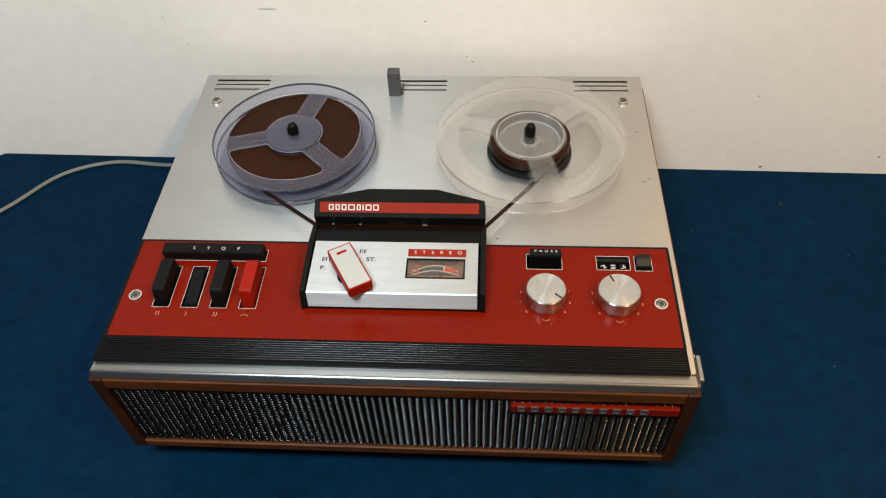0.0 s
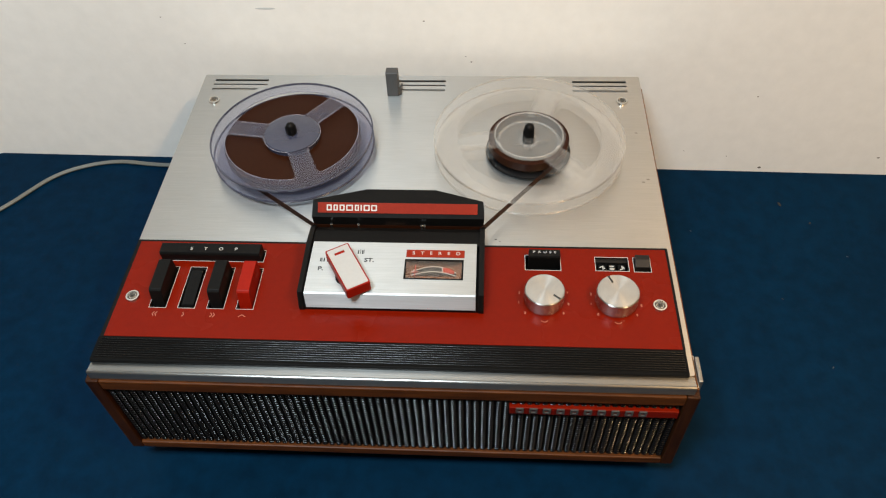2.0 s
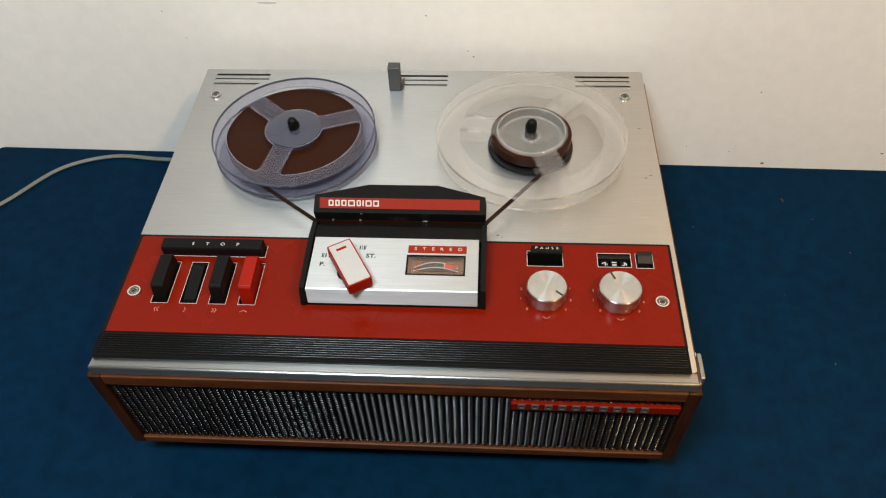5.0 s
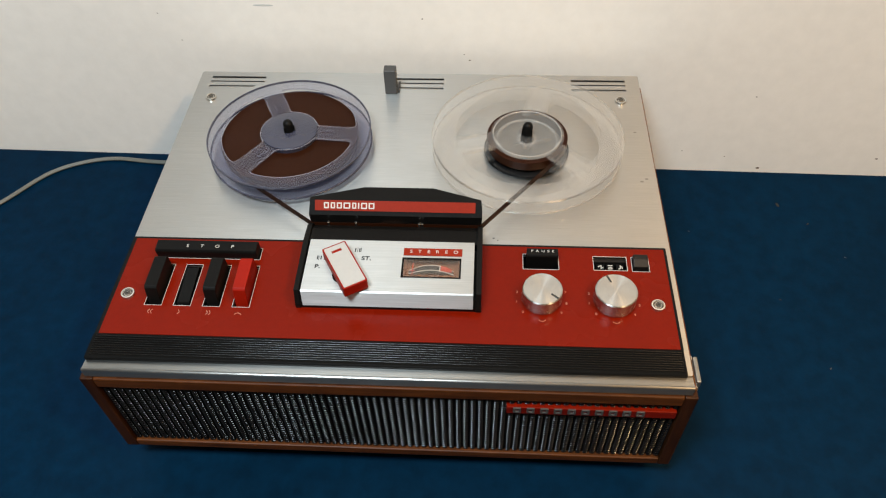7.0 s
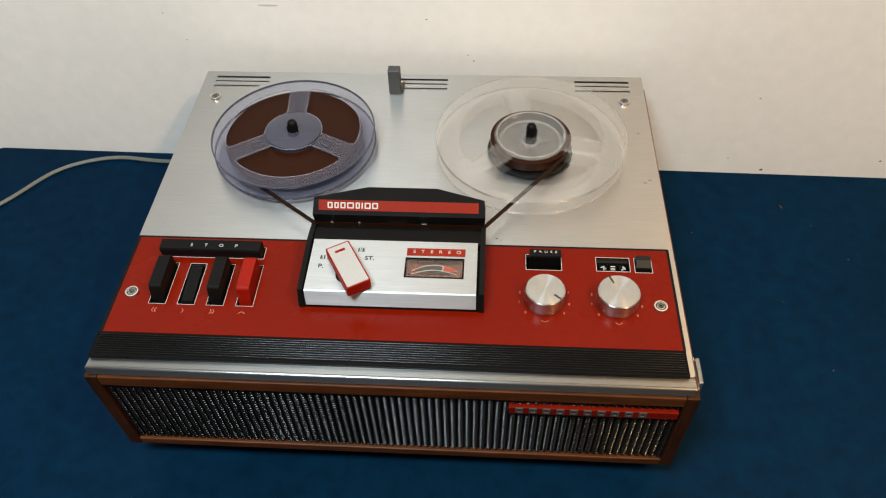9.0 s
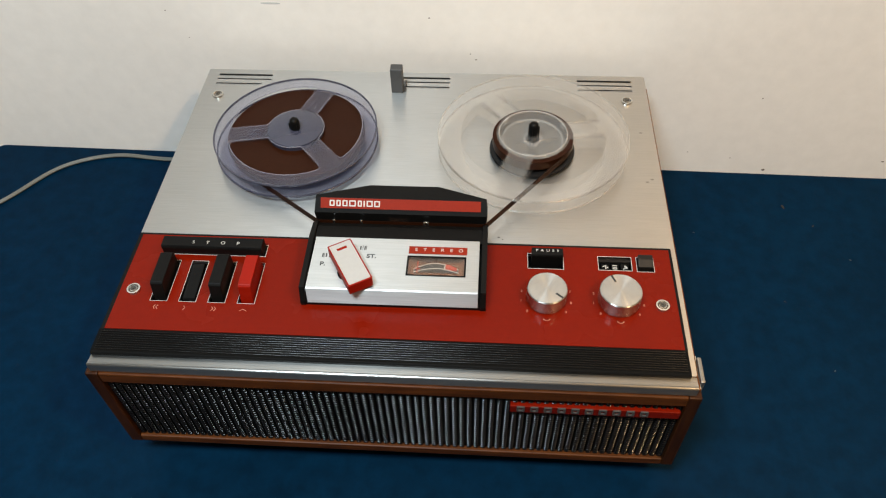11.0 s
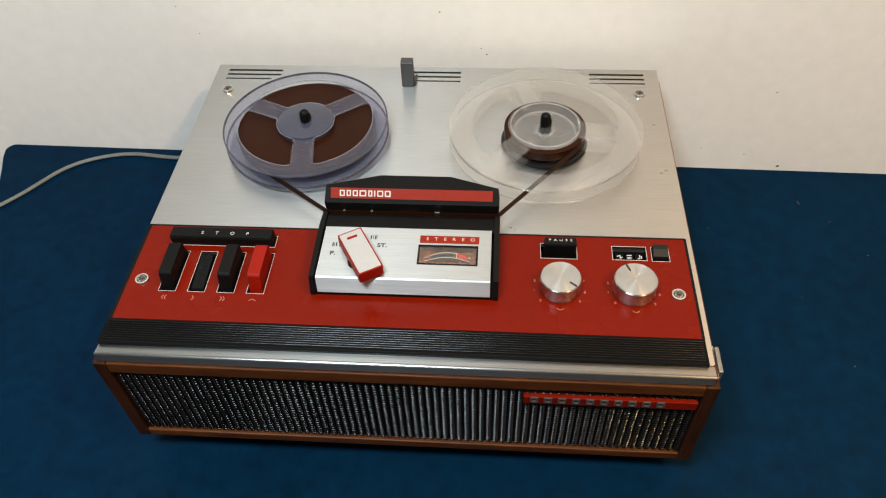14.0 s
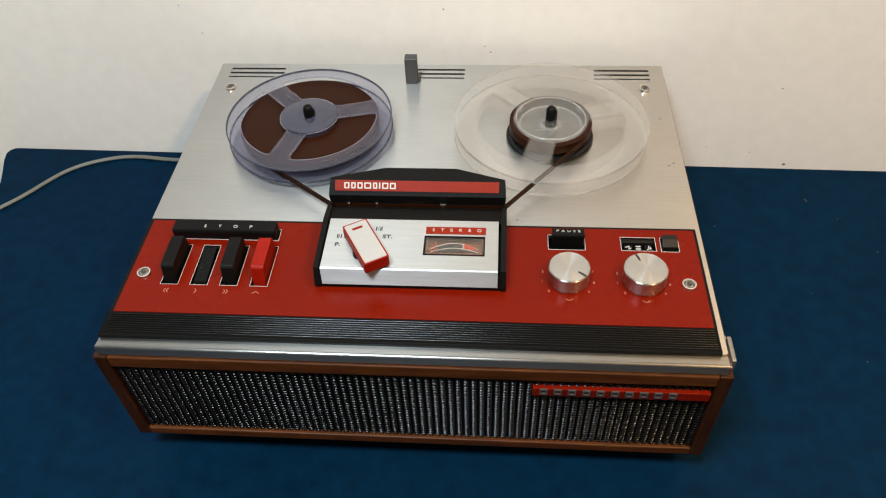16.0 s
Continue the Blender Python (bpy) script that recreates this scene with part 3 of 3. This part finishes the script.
part("zone_line", strokes([((0.0378, 0.0842), (0.0380, 0.0898))], 0.0007, 0.0003), PRINT, meter).matrix_basis = pose(0, 0, 0.1711)
part("red_zone", slab([(0.0384, 0.0846), (0.0472, 0.0833), (0.0472, 0.0862), (0.0430, 0.0887), (0.0386, 0.0898)], [], 0.1709, 0.1713), ORANGE, meter)
part("needle", strokes([((0.0165, 0.0806), (0.0167, 0.0912))], 0.0007, 0.0003), ORANGE, meter).matrix_basis = pose(0, 0, 0.1716)
part("needle_tip", strokes([((0.0148, 0.0842), (0.0184, 0.0846))], 0.0006, 0.0003), ORANGE, meter).matrix_basis = pose(0, 0, 0.1714)
part("meter_glass", box(MW[0] + 0.0006, MW[1] - 0.0006, MW[2] + 0.0006, MW[3] - 0.0006, 0.1724, 0.1729), GLASS, meter)

# selector lever: red with a white plate
sel = part("selector_lever", slab(rounded(-0.0098, 0.0098, -0.0220, 0.0225, 0.001, 3), [], 0.0, 0.0092), REDP, hood, "red selector lever with a white top plate")
sel.matrix_basis = pose(-0.0345, 0.0782, 0.1752, 0, 0, 30)
part("lever_plate", slab(rounded(-0.0087, 0.0087, -0.0208, 0.0212, 0.0006, 2), [rect(-0.0042, 0.0040, 0.0142, 0.0168)], 0.0091, 0.0096), WHITE, sel, "white plate")
collar = part("lever_collar", lathe([(0, 0), (0.0065, 0), (0.0065, 0.0025), (0, 0.0025)], 32), BLACK, sel)
collar.matrix_basis = pose(-0.0045, 0.0, -0.0024)
lettering("ST.", 0.0054, INKB, cover, pose(-0.0206, 0.0942, 0.1731), wide=1.15, bold=0.02)
lettering("P.", 0.0054, INKB, cover, pose(-0.0582, 0.0850, 0.1731), wide=1.15, bold=0.02)
for x, y in ((-0.0598, 0.0945), (-0.0570, 0.0945), (-0.0306, 0.1030), (-0.0272, 0.1030)):
    part("mark", box(x, x + 0.0010, y - 0.0024, y + 0.0014, 0.1729, 0.1732), INKB, cover)
for x, y in ((-0.0584, 0.0938), (-0.0286, 0.1030), (-0.0258, 0.1030)):
    part("mark", box(x, x + 0.0004, y - 0.0024, y + 0.0020, 0.1729, 0.1732), INKB, cover)
part("mark", box(-0.0542, -0.0520, 0.0918, 0.0955, 0.1729, 0.1732), INK, cover)

# head cover behind, with the red title strip
rings = []
bm = bmesh.new()
for z, y0, d in ((0.1572, 0.1405, 0.0), (0.1640, 0.1402, 0.0), (0.1732, 0.1400, 0.0005), (0.1822, 0.1490, -0.0005)):
    loop = [(-0.0735 - d, y0), (0.0695 + d, y0), (0.0695 + d, 0.1515), (0.0290, 0.1642), (-0.0290, 0.1642), (-0.0735 - d, 0.1515)]
    rings.append([bm.verts.new((x, y, z)) for x, y in loop])
for a, b in zip(rings, rings[1:]):
    for k in range(6):
        bm.faces.new((a[k], a[(k + 1) % 6], b[(k + 1) % 6], b[k]))
bm.faces.new(rings[0][::-1])
bm.faces.new(rings[-1])
bmesh.ops.bevel(bm, geom=[e for e in bm.edges if e.calc_face_angle(0) > 0.3], offset=0.0005, segments=2, affect="EDGES")
head = part("head_cover", bm, BLACK, rec, "black head cover with a red title strip")
ts = part("title_strip", box(-0.0665, 0.0665, -0.0043, 0.0043, 0.0, 0.0005), REDS, head, "red strip with white letter shapes")
ts.matrix_basis = pose(-0.0022, 0.1456, 0.1789, 45, 0, 0)
for x, w in ((-0.0590, 0.0042), (-0.0533, 0.0036), (-0.0482, 0.0042), (-0.0426, 0.0056), (-0.0354, 0.0034), (-0.0306, 0.0011), (-0.0280, 0.0050), (-0.0217, 0.0048)):
    hole = [rect(0.0010, w - 0.0010, 0.0010, 0.0040)] if w > 0.003 else []
    lb = part("letter_block", slab(rounded(0, w, 0, 0.0050, 0.0004, 2), hole, 0, 0.0003), PRINT, ts)
    lb.matrix_basis = pose(x, -0.0025, 0.0005)
part("tape_head", box(-0.0130, 0.0040, 0.1376, 0.1400, 0.158, 0.1642, 0.0006), COPPER, head, "worn metal tape head")
for x in (-0.058, 0.018, 0.0205, -0.035):
    g = part("guide_pin", lathe([(0, 0.0), (0.0012, 0.0), (0.0012, 0.0135), (0.0008, 0.0140), (0, 0.0140)], 16), STEEL, head, smooth=True)
    g.matrix_basis = pose(x, 0.1378, 0.1535)

# grey slide block at the back
blk = part("slide_block", box(-0.0305, -0.0185, 0.3285, 0.3385, DZ + 0.0002, 0.1785, 0.0010, 3), GREY, rec, "dark grey plastic slide block")
part("block_tab", side_prism([(0.331, 0.1502), (0.331, 0.157), (0.350, 0.1502)], -0.0187, -0.0165, 0.0003), GREY, blk)

# ---- turntables, reels, tape ----
RL, RR = (-0.1100, 0.2460), (0.1094, 0.2474)
Z0 = 0.1568  # underside of the reels
for c in (RL, RR):
    tt = part("turntable", lathe([(0, 0.0062), (0.030, 0.0062), (0.0360, 0.0058), (0.0388, 0.0045), (0.0394, 0.003), (0.0380, 0.0006), (0.020, 0.0002), (0, 0.0002)], 56), RUBBER, rec, "black rubber-edged turntable", smooth=True)
    tt.matrix_basis = pose(*c, DZ)


def spindle():
    bm = lathe([(0, 0), (0.0046, 0), (0.0046, 0.0232), (0.0043, 0.0250), (0.0032, 0.0268), (0.0016, 0.0276), (0, 0.0278)], 24)
    for k in range(3):
        f = box(0.0040, 0.0056, -0.0007, 0.0007, 0.006, 0.0225, 0.0003)
        f.transform(Matrix.Rotation(math.tau * k / 3, 4, "Z"))
        me = bpy.data.meshes.new("fin")
        f.to_mesh(me)
        f.free()
        bm.from_mesh(me)
        bpy.data.meshes.remove(me)
    return part("spindle", bm, BLACK, rec, "black three-finned reel spindle", smooth=True)


spindle_l, spindle_r = spindle(), spindle()
spindle_l.matrix_basis, spindle_r.matrix_basis = pose(*RL, DZ + 0.0062), pose(*RR, DZ + 0.0062)


def window(mid, r0, r1, half, rc):
    """The opening between two spokes, with rounded corners."""
    def at(r, a):
        return (r * math.cos(a), r * math.sin(a))
    a0, a1 = math.radians(mid - 60), math.radians(mid + 60)
    def side(r, s):
        return (a0 + math.asin(half / r)) if s < 0 else (a1 - math.asin(half / r))
    def corner(p, c, q, n=5):
        return [tuple((1 - u) ** 2 * p[i] + 2 * u * (1 - u) * c[i] + u * u * q[i] for i in (0, 1)) for u in [k / n for k in range(n + 1)]]
    pts = []
    b0, b1 = side(r1, -1) + rc / r1, side(r1, 1) - rc / r1
    pts += corner(at(r1 - rc, side(r1 - rc, -1)), at(r1, side(r1, -1)), at(r1, b0))
    pts += [at(r1, b0 + (b1 - b0) * k / 18) for k in range(1, 18)]
    pts += corner(at(r1, b1), at(r1, side(r1, 1)), at(r1 - rc, side(r1 - rc, 1)))
    ri = rc * 0.35
    c0, c1 = side(r0, -1) + ri / r0, side(r0, 1) - ri / r0
    pts += corner(at(r0 + ri, side(r0 + ri, 1)), at(r0, side(r0, 1)), at(r0, c1), 3)
    pts += [at(r0, c1 + (c0 - c1) * k / 10) for k in range(1, 10)]
    pts += corner(at(r0, c0), at(r0, side(r0, -1)), at(r0 + ri, side(r0 + ri, -1)), 3)
    return pts


def flange(r, r0, r1, half, bore, z0, z1):
    return slab(circle(r, 120), [window(m, r0, r1, half, 0.006) for m in (60, 180, 300)] + [circle(bore, 24)[::-1]], z0, z1)


def ring(r, z0, z1, w):
    return slab(circle(r, 120), [circle(r - w, 120)[::-1]], z0, z1)


# supply reel: smoky plastic, nearly full; spokes at 0, 120, 240 degrees
supply = tagged(new("tape_reel"), "smoky violet plastic reel nearly full of brown tape", "tape reel", "reels on the deck")
part("flange", flange(0.0750, 0.0265, 0.0620, 0.0088, 0.0045, 0.0138, 0.0150), SMOKE, supply)
part("flange", flange(0.0750, 0.0265, 0.0620, 0.0088, 0.0045, 0.0000, 0.0012), SMOKE, supply)
for z in (0.0, 0.0136):
    part("rim", ring(0.0756, z, z + 0.0016, 0.0012), SMOKED, supply)
part("hub", lathe([(0.0045, 0.0158), (0.0245, 0.0163), (0.0256, 0.0156), (0.0256, 0.0012), (0.0045, 0.0012)], 72), SMOKED, supply, "raised round hub", smooth=True)
pack = part("tape_pack", lathe([(0.0258, 0.0032), (0.0258, 0.0104), (0.0630, 0.0104), (0.0634, 0.0100), (0.0634, 0.0036), (0.0630, 0.0032)], 120), TAPE, supply, "wound brown tape")
for k in range(3):
    for s in (-0.0030, 0.0030):
        rb = part("spoke_rib", box(0.0290, 0.0420, s - 0.0008, s + 0.0008, 0.0149, 0.0158, 0.0003), SMOKE, supply)
        rb.matrix_basis = pose(0, 0, 0, 0, 0, 120 * k)

# pale lines laid on the window edges as their glints
for m in (60, 180, 300):
    w = window(m, 0.0265, 0.0620, 0.0088, 0.006)
    part("window_glint", strokes(list(zip(w, w[1:] + w[:1])), 0.0005, 0.0004), GLINT, supply).matrix_basis = pose(0, 0, 0.0150)

# take-up reel: clear plastic with a small pack
takeup = tagged(new("tape_reel"), "clear plastic reel with a little brown tape, spinning", "tape reel", "reels on the deck")
part("flange", flange(0.0872, 0.0335, 0.0660, 0.0105, 0.0045, 0.0132, 0.0146), CLEAR, takeup)
part("flange", flange(0.0872, 0.0335, 0.0660, 0.0105, 0.0045, 0.0000, 0.0014), CLEAR, takeup)
for z in (0.0, 0.0130):
    part("rim", ring(0.0874, z, z + 0.0018, 0.0011), CLEARR, takeup)
for k in range(3):
    for s in (-0.0102, 0.0102):
        rb = part("spoke_edge", box(0.0330, 0.0640, s - 0.0007, s + 0.0007, 0.0128, 0.0152, 0.0003), CLEARR, takeup)
        rb.matrix_basis = pose(0, 0, 0, 0, 0, 120 * k)
part("hub", lathe([(0.0300, 0.0014), (0.0300, 0.0142), (0.0304, 0.0149), (0.0310, 0.0151), (0.0316, 0.0146), (0.0318, 0.0138), (0.0318, 0.0014)], 72), CLEARR, takeup, "clear cup-shaped hub", smooth=True)
# rim of the clear hub, its highlight put in as whiter plastic
part("hub_rim", lathe([(0.0304 + 0.0006 * (1 + math.cos(radians(q))), 0.0148 + 0.0006 * math.sin(radians(q))) for q in range(0, 361, 30)], 72), RIMW, takeup, "moulded hub rim, whitened for its ring highlight", smooth=True)
part("hub_floor", slab(circle(0.0299, 60), [circle(0.0098, 40)[::-1]], 0.0060, 0.0070), CLEARF, takeup)
part("hub_step", lathe([(0.0262, 0.0071), (0.0268, 0.0080), (0.0278, 0.0082), (0.0284, 0.0071)], 60), RIMW, takeup, smooth=True)
part("hub_collar", lathe([(0.0062, 0.0030), (0.0062, 0.0082), (0.0068, 0.0088), (0.0094, 0.0084), (0.0098, 0.0071)], 40), RIMW, takeup, smooth=True)
for k in range(3):
    # raised pale dots in place of the spindle's reflections on the floor
    dot = part("hub_reflection_spot", lathe([(0.0012, 0.0071), (0.0012, 0.0080), (0.0008, 0.0084), (0, 0.0085)], 14), RIMW, takeup, smooth=True)
    dot.matrix_basis = pose(0.0215 * math.cos(radians(120 * k)), 0.0215 * math.sin(radians(120 * k)), 0)
    notch = part("rim_notch", box(0.0292, 0.0312, -0.0030, 0.0030, 0.0110, 0.0153, 0.0004), RIMW, takeup)
    notch.matrix_basis = pose(0, 0, 0, 0, 0, 120 * k + 15)
part("tape_pack", lathe([(0.0319, 0.0036), (0.0319, 0.0120), (0.0368, 0.0120), (0.0368, 0.0036)], 96), TAPE, takeup, "wound brown tape", smooth=True)

# tape between the reels and the head hood
def strand(a, c, r, pick):
    dx, dy = c[0] - a[0], c[1] - a[1]
    d = math.hypot(dx, dy)
    spread, way = math.asin(r / d), math.atan2(dy, dx)
    ends = [(a[0] + math.sqrt(d * d - r * r) * math.cos(way + s * spread), a[1] + math.sqrt(d * d - r * r) * math.sin(way + s * spread)) for s in (-1, 1)]
    e = pick(ends, key=lambda p: p[0])
    return strokes([(a, e)], 0.00025, 0.0066)


tape = tagged(part("magnetic_tape", strand((-0.0710, 0.1372), RL, 0.0634, min), TAPE), "brown magnetic tape running from the reels into the head hood", "magnetic tape")
tape.matrix_basis = pose(0, 0, 0.1603)
far = part("take_up_run", strand((0.0680, 0.1372), RR, 0.0368, max), TAPE, tape)
part("head_run", strokes([((-0.0710, 0.1372), (0.0680, 0.1372))], 0.00025, 0.0066), TAPE, tape)

# power cord lying along the wall
cu = bpy.data.curves.new("cord_line", "CURVE")
cu.dimensions, cu.bevel_depth, cu.bevel_resolution = "3D", 0.0015, 4
pts = [(-0.215, 0.366, 0.03), (-0.250, 0.374, 0.012), (-0.300, 0.3785, 0.0034), (-0.343, 0.3805, 0.0032), (-0.372, 0.386, 0.0032), (-0.400, 0.384, 0.0032), (-0.432, 0.3735, 0.0032), (-0.458, 0.357, 0.0032), (-0.478, 0.328, 0.0032), (-0.502, 0.294, 0.0032), (-0.56, 0.243, 0.0032)]
for off in (-0.0013, 0.0013):
    sp = cu.splines.new("NURBS")
    sp.points.add(len(pts) - 1)
    for k, (p, q) in enumerate(zip(sp.points, pts)):
        a, b = pts[max(0, k - 1)], pts[min(len(pts) - 1, k + 1)]
        d = Vector((b[0] - a[0], b[1] - a[1])).normalized()
        p.co = (q[0] - d.y * off, q[1] + d.x * off, q[2] - 0.0015, 1)
    sp.use_endpoint_u, sp.order_u, sp.resolution_u = True, 4, 8
tmp = new("cord_line", cu)
me = bpy.data.meshes.new_from_object(tmp.evaluated_get(bpy.context.evaluated_depsgraph_get()))
bpy.data.objects.remove(tmp)
me.materials.clear()
me.materials.append(CORD)
cord = tagged(new("power_cord", me), "grey power cord lying on the blue table along the wall", "power cord")

# unseen ceiling lamp socket and cable, added over bulb_light, which gives the warm light
lampshade = tagged(new("pendant_lamp"), "unseen white lamp socket on a short cable, added above the warm light", "lamp")
lampshade.matrix_basis = pose(0.86, -0.45, 1.55)
part("cable", lathe([(0, 0.12), (0.004, 0.12), (0.004, 0.20), (0, 0.20)], 10), WHITE, lampshade)
part("socket", lathe([(0, 0.085), (0.018, 0.085), (0.02, 0.12), (0, 0.125)], 20), WHITE, lampshade)


def motions():
    """Both reels and their spindles turn against the clock."""
    times = [0.2 * k for k in range(81)]
    walk(supply, [(t, pose(*RL, Z0, 0, 0, 75.2 + 108.7 * t)) for t in times])
    walk(takeup, [(t, pose(*RR, Z0, 0, 0, 43.3 + 193.3 * t)) for t in times])
    walk(spindle_l, [(t, pose(*RL, DZ + 0.0062, 0, 0, 75.2 + 108.7 * t)) for t in times])
    walk(spindle_r, [(t, pose(*RR, DZ + 0.0062, 0, 0, 43.3 + 193.3 * t)) for t in times])


motions()
